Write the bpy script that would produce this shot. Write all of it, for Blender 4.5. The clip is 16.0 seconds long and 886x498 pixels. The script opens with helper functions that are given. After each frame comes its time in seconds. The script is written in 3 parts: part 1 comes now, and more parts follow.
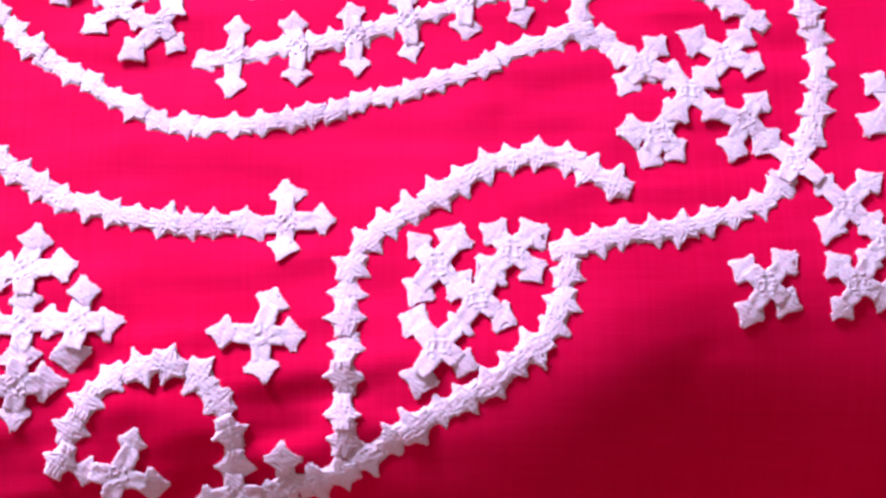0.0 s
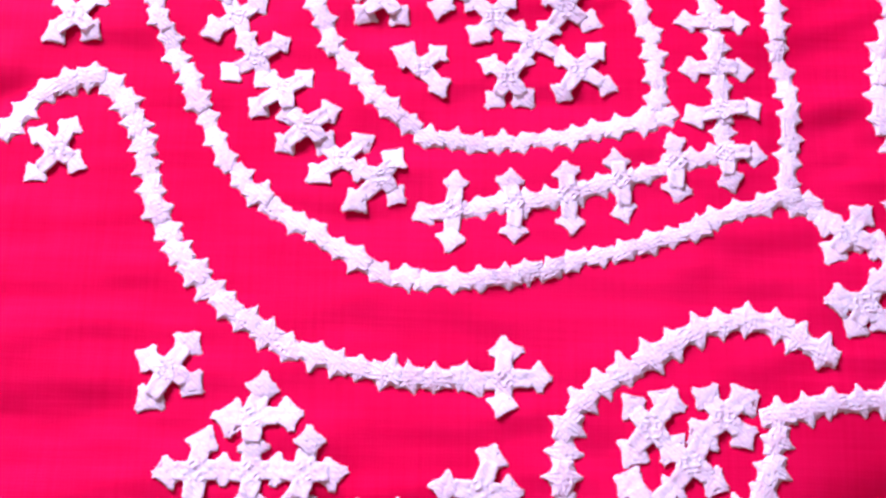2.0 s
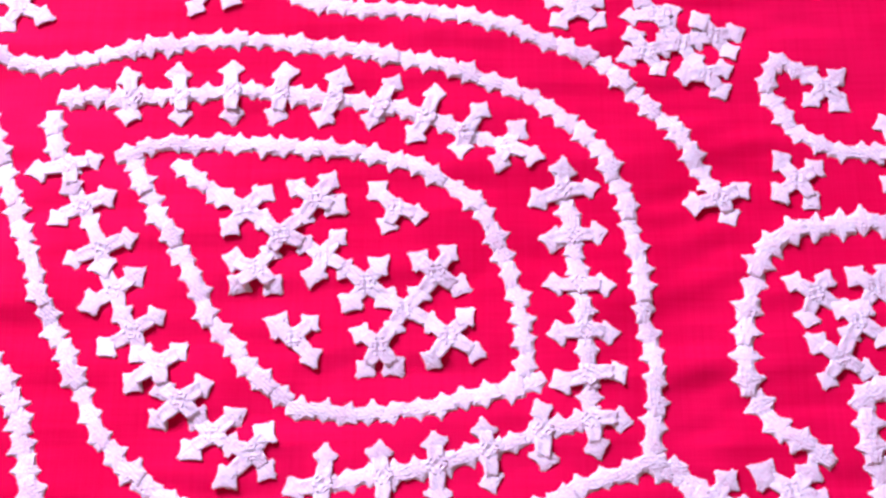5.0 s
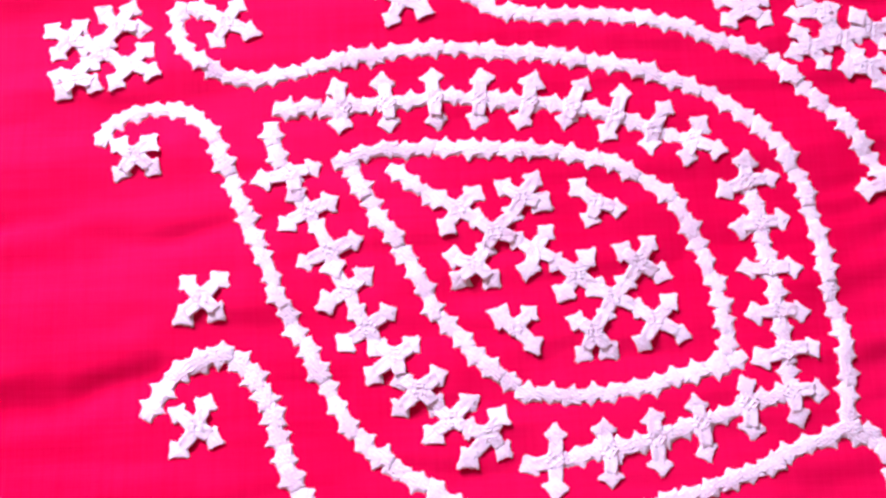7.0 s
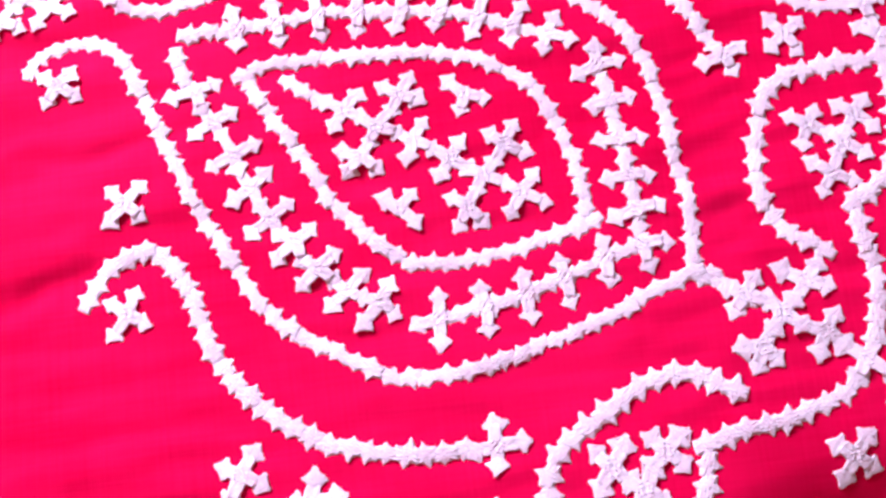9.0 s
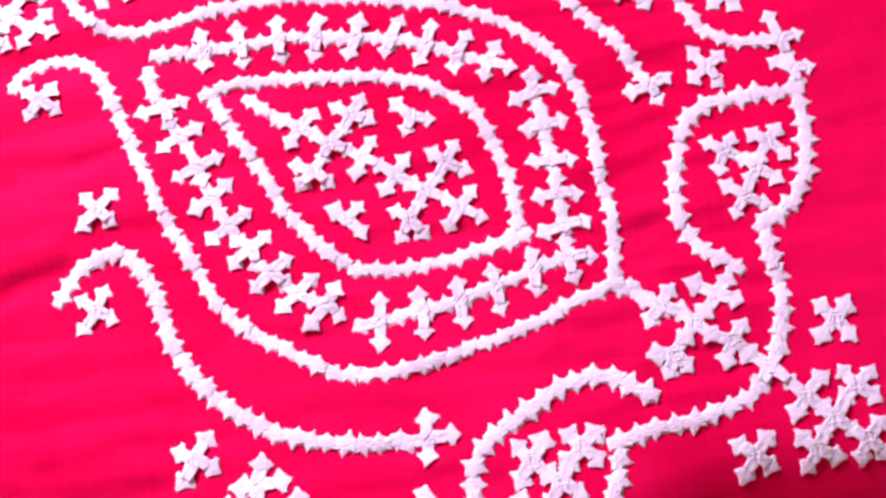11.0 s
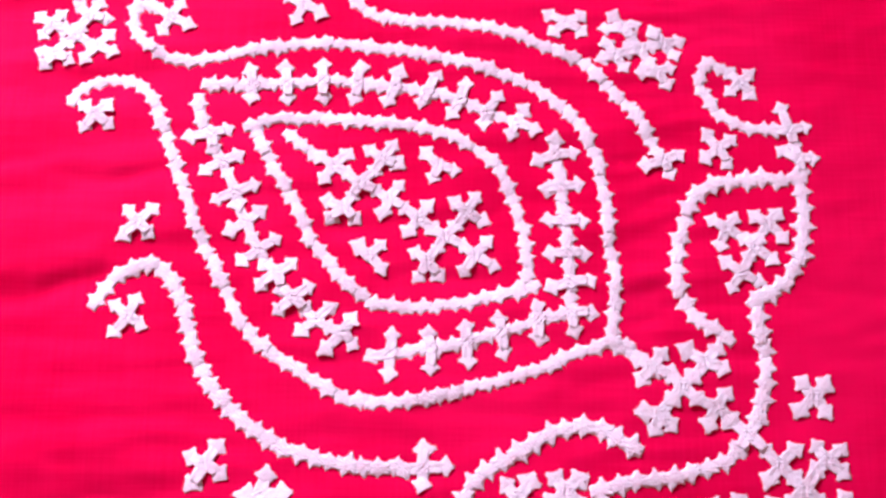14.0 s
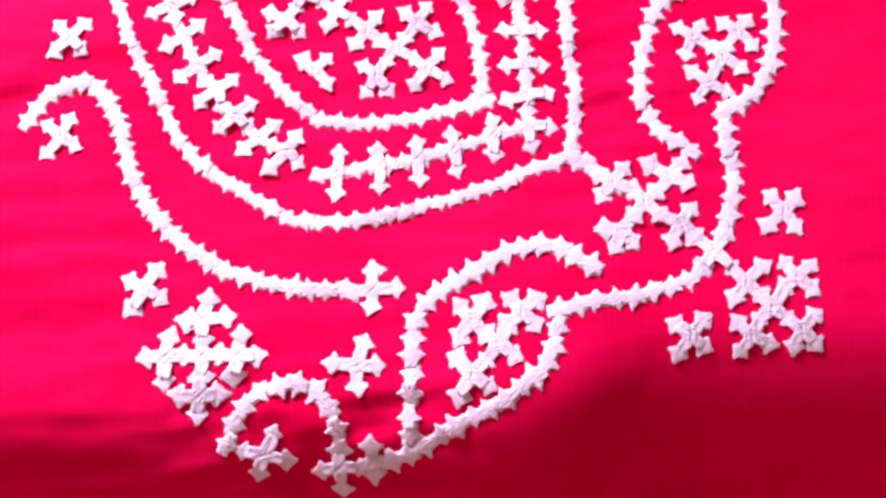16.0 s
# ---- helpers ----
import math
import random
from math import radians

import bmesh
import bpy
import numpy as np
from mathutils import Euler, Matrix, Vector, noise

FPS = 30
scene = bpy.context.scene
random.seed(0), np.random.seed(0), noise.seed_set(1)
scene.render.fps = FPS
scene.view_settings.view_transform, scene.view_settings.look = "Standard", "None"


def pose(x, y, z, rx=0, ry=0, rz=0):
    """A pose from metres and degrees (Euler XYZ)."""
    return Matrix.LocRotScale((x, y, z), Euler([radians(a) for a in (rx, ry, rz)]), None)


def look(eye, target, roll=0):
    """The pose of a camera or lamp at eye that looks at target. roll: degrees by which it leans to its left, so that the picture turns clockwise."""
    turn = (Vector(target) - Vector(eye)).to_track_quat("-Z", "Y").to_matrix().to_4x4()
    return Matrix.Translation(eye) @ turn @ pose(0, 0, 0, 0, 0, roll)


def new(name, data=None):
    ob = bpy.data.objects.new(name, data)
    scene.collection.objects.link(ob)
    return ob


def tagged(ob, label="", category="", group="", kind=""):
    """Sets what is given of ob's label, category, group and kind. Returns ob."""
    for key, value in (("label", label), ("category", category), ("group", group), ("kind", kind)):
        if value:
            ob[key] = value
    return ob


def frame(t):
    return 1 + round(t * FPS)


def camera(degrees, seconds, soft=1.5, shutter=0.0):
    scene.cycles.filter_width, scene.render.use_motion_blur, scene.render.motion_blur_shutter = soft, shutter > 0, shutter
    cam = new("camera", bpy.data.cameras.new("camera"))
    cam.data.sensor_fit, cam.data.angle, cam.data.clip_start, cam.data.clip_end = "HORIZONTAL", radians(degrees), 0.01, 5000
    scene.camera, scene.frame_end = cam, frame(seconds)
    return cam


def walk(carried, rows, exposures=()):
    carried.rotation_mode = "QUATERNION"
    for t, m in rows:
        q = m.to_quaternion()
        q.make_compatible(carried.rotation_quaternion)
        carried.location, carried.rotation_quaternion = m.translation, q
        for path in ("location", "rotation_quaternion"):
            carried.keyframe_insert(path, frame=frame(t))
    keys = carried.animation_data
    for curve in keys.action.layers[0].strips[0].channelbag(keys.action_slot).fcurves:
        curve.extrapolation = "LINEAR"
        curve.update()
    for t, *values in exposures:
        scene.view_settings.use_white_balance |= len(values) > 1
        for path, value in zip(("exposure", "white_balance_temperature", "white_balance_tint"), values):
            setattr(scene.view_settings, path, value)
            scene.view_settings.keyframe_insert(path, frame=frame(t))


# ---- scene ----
cam = camera(34.82, 16.0, soft=2.7)
# seconds, place in metres, turn in degrees
ROWS = [
    (0, 0.0231, -0.1878, 0.3040, 17.64, -1.25, -1.35),
    (0.5, 0.0017, -0.1837, 0.3043, 16.33, -1.77, -0.14),
    (1, -0.0141, -0.1782, 0.3019, 17.10, -1.71, 0.69),
    (1.5, -0.0265, -0.1685, 0.3063, 17.60, -1.68, 0.99),
    (2, -0.0244, -0.1594, 0.3222, 18.29, -1.42, 1.00),
    (2.5, -0.0123, -0.1436, 0.3355, 18.79, -1.39, 0.41),
    (3, 0.0054, -0.1361, 0.3372, 19.20, -0.69, 0.00),
    (3.2, 0.0108, -0.1355, 0.3389, 19.46, -0.51, -0.26),
    (5.3, 0.0095, -0.1076, 0.3479, 21.53, -0.67, 0.16),
    (5.5, 0.0004, -0.1032, 0.3535, 21.03, -0.93, 0.26),
    (6, -0.0240, -0.1039, 0.3651, 19.60, -1.54, -0.10),
    (6.5, -0.0551, -0.1068, 0.3665, 19.26, -2.12, -1.36),
    (7, -0.0626, -0.1066, 0.3806, 18.33, -1.95, -2.71),
    (7.5, -0.0511, -0.1161, 0.3925, 17.47, -1.57, -4.01),
    (8, -0.0341, -0.1232, 0.4072, 16.58, -1.02, -5.03),
    (8.5, -0.0305, -0.1369, 0.4195, 16.39, -0.54, -5.92),
    (9, -0.0250, -0.1438, 0.4311, 16.07, 0.28, -6.87),
    (9.5, -0.0107, -0.1469, 0.4408, 16.13, 1.17, -7.70),
    (9.7, -0.0038, -0.1515, 0.4448, 15.97, 1.57, -7.81),
    (11.8, -0.0003, -0.1555, 0.4914, 15.91, -0.46, -3.06),
    (12, -0.0022, -0.1569, 0.4959, 16.46, -0.65, -2.56),
    (12.5, -0.0080, -0.1608, 0.5031, 17.38, -1.01, -1.35),
    (13, -0.0106, -0.1610, 0.5070, 17.75, -1.18, -0.40),
    (13.5, -0.0067, -0.1563, 0.5103, 17.84, -1.21, 0.16),
    (14, -0.0058, -0.1601, 0.5065, 17.30, -1.14, 0.46),
    (14.5, -0.0003, -0.1654, 0.4999, 16.42, -0.92, 0.48),
    (15, -0.0011, -0.1743, 0.4910, 15.44, -1.02, 0.20),
    (15.5, 0.0060, -0.1722, 0.4864, 14.10, -0.72, -0.01),
    (16, 0.0158, -0.1752, 0.4763, 12.43, -0.54, -0.22),
]
walk(cam, [(r[0], pose(*r[1:])) for r in ROWS],
     exposures=[(0.0, 0.80, 5450, 53), (3.0, 0.69, 5500, 53), (5.5, 0.65, 5650, 52), (7.0, 0.71, 5800, 51), (9.5, 0.82, 5850, 50), (12.5, 0.70, 6050, 50), (14.0, 0.64, 6150, 50), (15.0, 0.84, 6000, 51), (16.0, 1.02, 6000, 51)])

# ---- light: day through a window beyond the top of the bird ----
world = bpy.data.worlds.new("sky")
scene.world = world
world.use_nodes = True
sky = world.node_tree.nodes.new("ShaderNodeTexSky")
sky.sky_type = "NISHITA"
sky.sun_disc = False
sky.sun_elevation, sky.sun_rotation = radians(40), radians(200)
world.node_tree.links.new(sky.outputs[0], world.node_tree.nodes["Background"].inputs[0])
world.node_tree.nodes["Background"].inputs[1].default_value = 0.12
WINDOW = (-0.76, 1.03, 0.78, 0.50, 0.54)  # middle, width and height of the opening
daylight = new("daylight", bpy.data.lights.new("daylight", "AREA"))
daylight.data.shape, daylight.data.size, daylight.data.size_y = "RECTANGLE", WINDOW[3], WINDOW[4]
daylight.data.energy, daylight.data.color = 51.0, (0.95, 0.96, 1.0)
daylight.matrix_world = look((WINDOW[0], WINDOW[1] + 0.02, WINDOW[2]), (WINDOW[0], 0, WINDOW[2]))


# ---- materials ----
def nodes_of(name):
    m = bpy.data.materials.new(name)
    m.use_nodes = True
    t = m.node_tree
    b = t.nodes["Principled BSDF"]

    def add(kind, **inputs):
        n = t.nodes.new("ShaderNode" + kind)
        for k, v in inputs.items():
            n.inputs[k.replace("_", " ")].default_value = v
        return n
    return m, t, b, add


def red_cotton():
    m, t, b, add = nodes_of("red_cotton")
    link = t.links.new
    co = add("TexCoord")
    # broad unevenness from red to pink, slubs along warp and weft, and the weave
    broad = add("TexNoise", Scale=9.0, Detail=3.0)
    link(co.outputs["Object"], broad.inputs["Vector"])
    slubs = []
    for sx, sy in ((40, 900), (900, 30)):
        mp = add("Mapping")
        mp.inputs["Scale"].default_value = (sx, sy, 1)
        link(co.outputs["Object"], mp.inputs["Vector"])
        n = add("TexNoise", Scale=1.0, Detail=2.0)
        link(mp.outputs[0], n.inputs["Vector"])
        slubs.append(n)
    mix = add("Math")
    mix.operation = "ADD"
    link(slubs[0].outputs[0], mix.inputs[0])
    link(slubs[1].outputs[0], mix.inputs[1])
    both = add("Math")
    both.operation = "MULTIPLY_ADD"
    both.inputs[1].default_value = 0.35
    link(mix.outputs[0], both.inputs[0])
    link(broad.outputs[0], both.inputs[2])
    ramp = add("ValToRGB")
    ramp.color_ramp.elements[0].position, ramp.color_ramp.elements[0].color = 0.55, (0.66, 0.0018, 0.034, 1)
    # the pinker end has the haze around the white stitches mixed in
    ramp.color_ramp.elements[1].position, ramp.color_ramp.elements[1].color = 1.0, (0.78, 0.0062, 0.064, 1)
    link(both.outputs[0], ramp.inputs[0])
    link(ramp.outputs[0], b.inputs["Base Color"])
    weave = []
    for axis in ("X", "Y"):
        w = add("TexWave", Scale=380.0, Distortion=4.0, Detail=1.0)
        w.bands_direction = axis
        link(co.outputs["Object"], w.inputs["Vector"])
        weave.append(w)
    up = add("Math")
    up.operation = "ADD"
    link(weave[0].outputs[1], up.inputs[0])
    link(weave[1].outputs[1], up.inputs[1])
    up2 = add("Math")
    up2.operation = "ADD"
    link(up.outputs[0], up2.inputs[0])
    link(mix.outputs[0], up2.inputs[1])
    bump = add("Bump", Strength=0.06, Distance=0.00025)
    link(up2.outputs[0], bump.inputs["Height"])
    link(bump.outputs[0], b.inputs["Normal"])
    b.inputs["Roughness"].default_value = 0.75
    b.inputs["Specular IOR Level"].default_value = 0.03
    b.inputs["Sheen Weight"].default_value = 0.0
    return m


def white_thread():
    m, t, b, add = nodes_of("white_thread")
    link = t.links.new
    place, info = add("NewGeometry"), add("ObjectInfo")
    # fibres, and the red ground that shows between the strands; the overall pink is red bounce put into the colour
    fine = add("TexNoise", Scale=1500.0, Detail=3.0)
    link(place.outputs["Position"], fine.inputs["Vector"])
    broad = add("TexNoise", Scale=260.0, Detail=2.0)
    link(place.outputs["Position"], broad.inputs["Vector"])
    both = add("Math")
    both.operation = "MULTIPLY_ADD"
    both.inputs[1].default_value = 0.6
    link(broad.outputs[0], both.inputs[0])
    link(fine.outputs[0], both.inputs[2])
    s = add("Math")
    s.operation = "MULTIPLY_ADD"
    s.inputs[1].default_value = 0.16
    link(info.outputs["Random"], s.inputs[0])
    link(both.outputs[0], s.inputs[2])
    ramp = add("ValToRGB")
    ramp.color_ramp.elements[0].position, ramp.color_ramp.elements[0].color = 0.62, (0.76, 0.59, 0.66, 1)
    ramp.color_ramp.elements[1].position, ramp.color_ramp.elements[1].color = 1.0, (0.84, 0.78, 0.82, 1)
    link(s.outputs[0], ramp.inputs[0])
    link(ramp.outputs[0], b.inputs["Base Color"])
    twist = add("TexWave", Scale=420.0, Distortion=5.0, Detail=2.0)
    twist.bands_direction = "DIAGONAL"
    link(place.outputs["Position"], twist.inputs["Vector"])
    bump = add("Bump", Strength=0.20, Distance=0.0003)
    link(twist.outputs[1], bump.inputs["Height"])
    link(bump.outputs[0], b.inputs["Normal"])
    b.inputs["Roughness"].default_value = 0.7
    b.inputs["Subsurface Weight"].default_value = 0.5
    b.inputs["Subsurface Radius"].default_value = (1.0, 0.85, 0.85)
    b.inputs["Subsurface Scale"].default_value = 0.0008
    b.inputs["Specular IOR Level"].default_value = 0.3
    return m


def mottled(name, dark, light):
    m, t, b, add = nodes_of(name)
    n = add("TexNoise", Scale=6.0, Detail=6.0)
    ramp = add("ValToRGB")
    ramp.color_ramp.elements[0].color, ramp.color_ramp.elements[1].color = dark, light
    t.links.new(n.outputs[0], ramp.inputs[0])
    t.links.new(ramp.outputs[0], b.inputs["Base Color"])
    b.inputs["Roughness"].default_value = 0.8
    return m


RED, WHITE = red_cotton(), white_thread()
FLOOR = mottled("bare_floor", (0.12, 0.11, 0.10, 1), (0.20, 0.18, 0.16, 1))
# ochre chosen so that bounce off the unseen walls warms the shade
WARM_BOUNCE = mottled("plaster", (0.36, 0.27, 0.19, 1), (0.44, 0.33, 0.24, 1))
CM = 0.01


# ---- the lie of the cloth: flat, with soft creases, falling away at the near edge ----
def smooth(a, b, v):
    k = min(1.0, max(0.0, (v - a) / (b - a)))
    return k * k * (3 - 2 * k)


# drawn creases: from, to (cm), depth and width
CREASES = [
    (-20.0, -3.0, -14.1, -2.05, 0.16, 0.42), (-14.1, -2.05, -12.2, -1.25, 0.13, 0.38),
    (-13.9, 2.2, -10.1, 2.75, 0.10, 0.32), (-19.0, 2.4, -15.2, 3.2, 0.10, 0.40),
    (-19.0, -0.3, -12.6, 0.2, 0.05, 0.45), (-19.0, -4.6, -13.8, -3.2, 0.07, 0.45),
    (6.6, 3.36, 8.1, 3.6, 0.10, 0.24), (6.7, 2.05, 8.9, 1.9, 0.07, 0.28), (7.0, 0.72, 8.8, 0.68, 0.05, 0.28),
    (7.0, 0.0, 8.6, 0.2, 0.06, 0.26), (6.9, -1.95, 8.5, -1.8, 0.06, 0.28), (6.9, -2.95, 8.4, -2.75, 0.06, 0.28),
    (6.9, -3.75, 8.1, -4.25, 0.08, 0.28), (1.7, 1.2, 2.8, 1.38, 0.06, 0.24),
    (-7.2, -12.7, -3.7, -11.35, 0.14, 0.40), (-3.4, -12.2, -1.8, -11.7, 0.08, 0.30), (-1.4, -13.3, 0.5, -12.7, 0.12, 0.34),
]


def crease_depth(x, y):
    out = 0.0
    for x0, y0, x1, y1, depth, wide in CREASES:
        if min(y0, y1) - 3 * wide < y < max(y0, y1) + 3 * wide and x0 - 1 < x < x1 + 1:
            run = math.hypot(x1 - x0, y1 - y0)
            u = ((x - x0) * (x1 - x0) + (y - y0) * (y1 - y0)) / run
            v = (-(x - x0) * (y1 - y0) + (y - y0) * (x1 - x0)) / run + 0.12 * math.sin(u * 1.7 + x0)
            out += depth * math.exp(-(v / wide) ** 2) * smooth(-0.5, 0.5, u) * smooth(run + 0.5, run - 0.5, u)
    return out


def cloth_z(x, y):
    """Height in cm at a place in cm."""
    d = -13.4 + 2.2 * smooth(3, 12, x) + 2.1 - y
    z = 0.0
    if d > 0:
        z = -0.11 * d * d if d < 5.0 else -2.75 - 1.1 * (d - 5.0)
    # slight slope added so that the lower right turns darker
    sink = max(0.0, -2.0 - y) * smooth(4, 10, x)
    z -= 0.005 * min(sink, 9.0) ** 2
    z = max(z, -8.9)
    left, right = smooth(-7, -13, x), smooth(6.5, 8, x) * smooth(13.5, 9.5, x)
    foot = smooth(-9.5, -12, y) * smooth(-8, -5, x) * smooth(4, 1, x)
    creases = noise.noise((x * 0.06 + 7, y * 0.40 - x * 0.05, 2.0)) * 0.30 * (0.10 + 0.55 * left + 0.15 * right)
    creases += noise.noise((x * 0.10 + 1, y * 0.85 - x * 0.08, 5.0)) * 0.15 * (0.25 + 0.55 * left + 0.25 * right)
    pucker = noise.noise((x * 0.30, y * 1.0, 9.0)) * (0.10 - 0.07 * smooth(6, 8, x) - 0.04 * left) + noise.noise((x * 0.8, y * 2.0, 4.0)) * 0.036
    pucker += noise.noise((x * 0.45 + y * 0.1, y * 1.9 - x * 0.12, 6.0)) * (0.04 + 0.05 * right + 0.12 * foot) * smooth(-16, -13, x) * smooth(14, 10, x)
    calm = (1 - 0.75 * smooth(-8, -10, y) * smooth(2, 5, x)) * smooth(-20, -17, y)
    return z + (creases + pucker) * calm - crease_depth(x, y)


def lie(x, y):
    e = 0.3
    return Vector((cloth_z(x - e, y) - cloth_z(x + e, y), cloth_z(x, y - e) - cloth_z(x, y + e), 2 * e)).normalized()


def steps():
    far = [-85, -70, -58, -47, -38, -31]
    return far + [-26 + 0.2 * i for i in range(261)] + [-v + 0.5 for v in reversed(far)]


def linked(name, verts, faces, material):
    me = bpy.data.meshes.new(name)
    me.from_pydata(verts, [], faces)
    me.materials.append(material)
    me.polygons.foreach_set("use_smooth", [True] * len(me.polygons))
    me.update()
    return me


def make_cloth():
    xs = steps()
    n = len(xs)
    verts = [(x * CM, y * CM, cloth_z(x, y) * CM) for y in xs for x in xs]
    faces = [(j * n + i, j * n + i + 1, (j + 1) * n + i + 1, (j + 1) * n + i) for j in range(n - 1) for i in range(n - 1)]
    ob = new("embroidered_cloth", linked("embroidered_cloth", verts, faces, RED))
    thick = ob.modifiers.new("thickness", "SOLIDIFY")
    thick.thickness, thick.offset = 0.0006, -1
    return tagged(ob, "bright red cotton cloth hand-embroidered with a white bird", "cloth")


def slab(name, label, category, boxes, material):
    """A piece of the room made of boxes (x0, x1, y0, y1, z0, z1)."""
    bm = bmesh.new()
    for x0, x1, y0, y1, z0, z1 in boxes:
        m = Matrix.Translation(((x0 + x1) / 2, (y0 + y1) / 2, (z0 + z1) / 2)) @ Matrix.Diagonal((x1 - x0, y1 - y0, z1 - z0, 1))
        bmesh.ops.create_cube(bm, size=1, matrix=m)
    me = bpy.data.meshes.new(name)
    bm.to_mesh(me)
    bm.free()
    me.materials.append(material)
    return tagged(new(name, me), label, category, kind="structure")


def make_room():
    # unseen room, added to close the place and tint the bounce light
    x0, x1, y0, y1, z0, z1 = -1.9, 1.7, -1.9, 0.98, -0.093, 2.4
    wx, _, wz, ww, wh = WINDOW
    slab("floor", "plain grey-brown floor under the cloth", "floor", [(x0, x1, y0, y1, z0 - 0.1, z0)], FLOOR)
    slab("ceiling", "plain unseen ceiling, ochre to warm the shade", "ceiling", [(x0, x1, y0, y1, z1, z1 + 0.1)], WARM_BOUNCE)
    slab("wall_south", "plain unseen wall, ochre to warm the shade", "wall", [(x0, x1, y0 - 0.1, y0, z0, z1)], WARM_BOUNCE)
    slab("wall_east", "plain unseen wall, ochre to warm the shade", "wall", [(x1, x1 + 0.1, y0, y1, z0, z1)], WARM_BOUNCE)
    slab("wall_west", "plain unseen wall, ochre to warm the shade", "wall", [(x0 - 0.1, x0, y0, y1, z0, z1)], WARM_BOUNCE)
    a, b, c, d = wx - ww / 2, wx + ww / 2, wz - wh / 2, wz + wh / 2
    slab("wall_north", "plain unseen wall with a window opening, ochre to warm the shade", "wall",
         [(x0, a, y1, y1 + 0.1, z0, z1), (b, x1, y1, y1 + 0.1, z0, z1), (a, b, y1, y1 + 0.1, z0, c), (a, b, y1, y1 + 0.1, d, z1)], WARM_BOUNCE)
    # what the cloth is spread on: a low plinth whose near edge runs where the cloth falls away
    ob = slab("plinth", "low plain plinth under the spread cloth", "plinth", [(-0.8, 0.8, 0.0, 0.90, z0, -0.016)], FLOOR)
    ob.matrix_world = pose(0, -0.105, 0)


make_room()
CLOTH = make_cloth()


# ---- thread work ----
def rope(verts, faces, pts, r, lay, swell=0.0, seed=0):
    """A plaited cord along pts (x, y, z): three lobes that turn as it runs, wider than high."""
    sides, base, last = 12, len(verts), len(pts) - 1
    rnd = random.Random(seed)
    for i, p in enumerate(pts):
        p = Vector(p)
        d = Vector(pts[min(i + 1, last)]) - Vector(pts[max(i - 1, 0)])
        d.z = 0
        d.normalize()
        side, up = Vector((d.y, -d.x, 0)), Vector((0, 0, 1))
        k = r * (1 + swell * math.sin(i * 1.9) + rnd.uniform(-0.09, 0.09))
        for s in range(sides):
            a = 2 * math.pi * s / sides
            lobe = 0.80 + 0.22 * abs(math.cos(1.5 * a + i * lay))
            verts.append(tuple(p + side * math.cos(a) * k * lobe + up * math.sin(a) * k * lobe * 0.62))
    for i in range(last):
        for s in range(sides):
            a, b = base + i * sides + s, base + i * sides + (s + 1) % sides
            faces.append((a, b, b + sides, a + sides))
    faces.append(tuple(base + s for s in reversed(range(sides))))
    faces.append(tuple(base + last * sides + s for s in range(sides)))


def tube(verts, faces, pts, r, sides=6, tip=0.82):
    """One strand through pts, a little thinner at both ends."""
    base, last = len(verts), len(pts) - 1
    for i, p in enumerate(pts):
        p = Vector(p)
        d = (Vector(pts[min(i + 1, last)]) - Vector(pts[max(i - 1, 0)])).normalized()
        side = d.cross(Vector((0, 0, 1)))
        side = side.normalized() if side.length > 1e-4 else Vector((1, 0, 0))
        up = side.cross(d)
        k = r * (0.82 if i == 0 else tip if i == last else 1.0)
        for s in range(sides):
            a = 2 * math.pi * s / sides
            verts.append(tuple(p + side * math.cos(a) * k + up * math.sin(a) * k))
    for i in range(last):
        for s in range(sides):
            a, b = base + i * sides + s, base + i * sides + (s + 1) % sides
            faces.append((a, b, b + sides, a + sides))
    faces.append(tuple(base + s for s in reversed(range(sides))))
    faces.append(tuple(base + last * sides + s for s in range(sides)))


def matted(name, verts, faces, grain, loose):
    """Strands pressed together into one piece of thread work, with the loose strands (points, radius) laid over it."""
    for pts, r in loose:
        tube(verts, faces, pts, r, 6, 0.7)
    rough = bpy.data.objects.new(name, linked(name, verts, faces, WHITE))
    scene.collection.objects.link(rough)
    press = rough.modifiers.new("press", "REMESH")
    press.mode, press.voxel_size, press.use_smooth_shade = "VOXEL", grain, True
    me = bpy.data.meshes.new_from_object(rough.evaluated_get(bpy.context.evaluated_depsgraph_get()))
    # loose fibres make the surface uneven
    co, no = np.empty(len(me.vertices) * 3, np.float32), np.empty(len(me.vertices) * 3, np.float32)
    me.vertices.foreach_get("co", co)
    me.vertices.foreach_get("normal", no)
    co, no = co.reshape(-1, 3), no.reshape(-1, 3)
    x, y, z = co.T * 9 + len(verts)
    lumps = np.sin(x * 1.3 + 2 * np.sin(y)) * np.sin(y * 1.7 + 2 * np.sin(z + x)) + 0.6 * np.sin(x * 3.1 + y * 2.3) * np.sin(y * 3.7 - z * 2 - x)
    me.vertices.foreach_set("co", (co + no * (0.022 * lumps)[:, None]).ravel())
    me.name = name
    me.materials.clear()
    me.materials.append(WHITE)
    me.update()
    old = rough.data
    bpy.data.objects.remove(rough)
    bpy.data.meshes.remove(old)
    return me


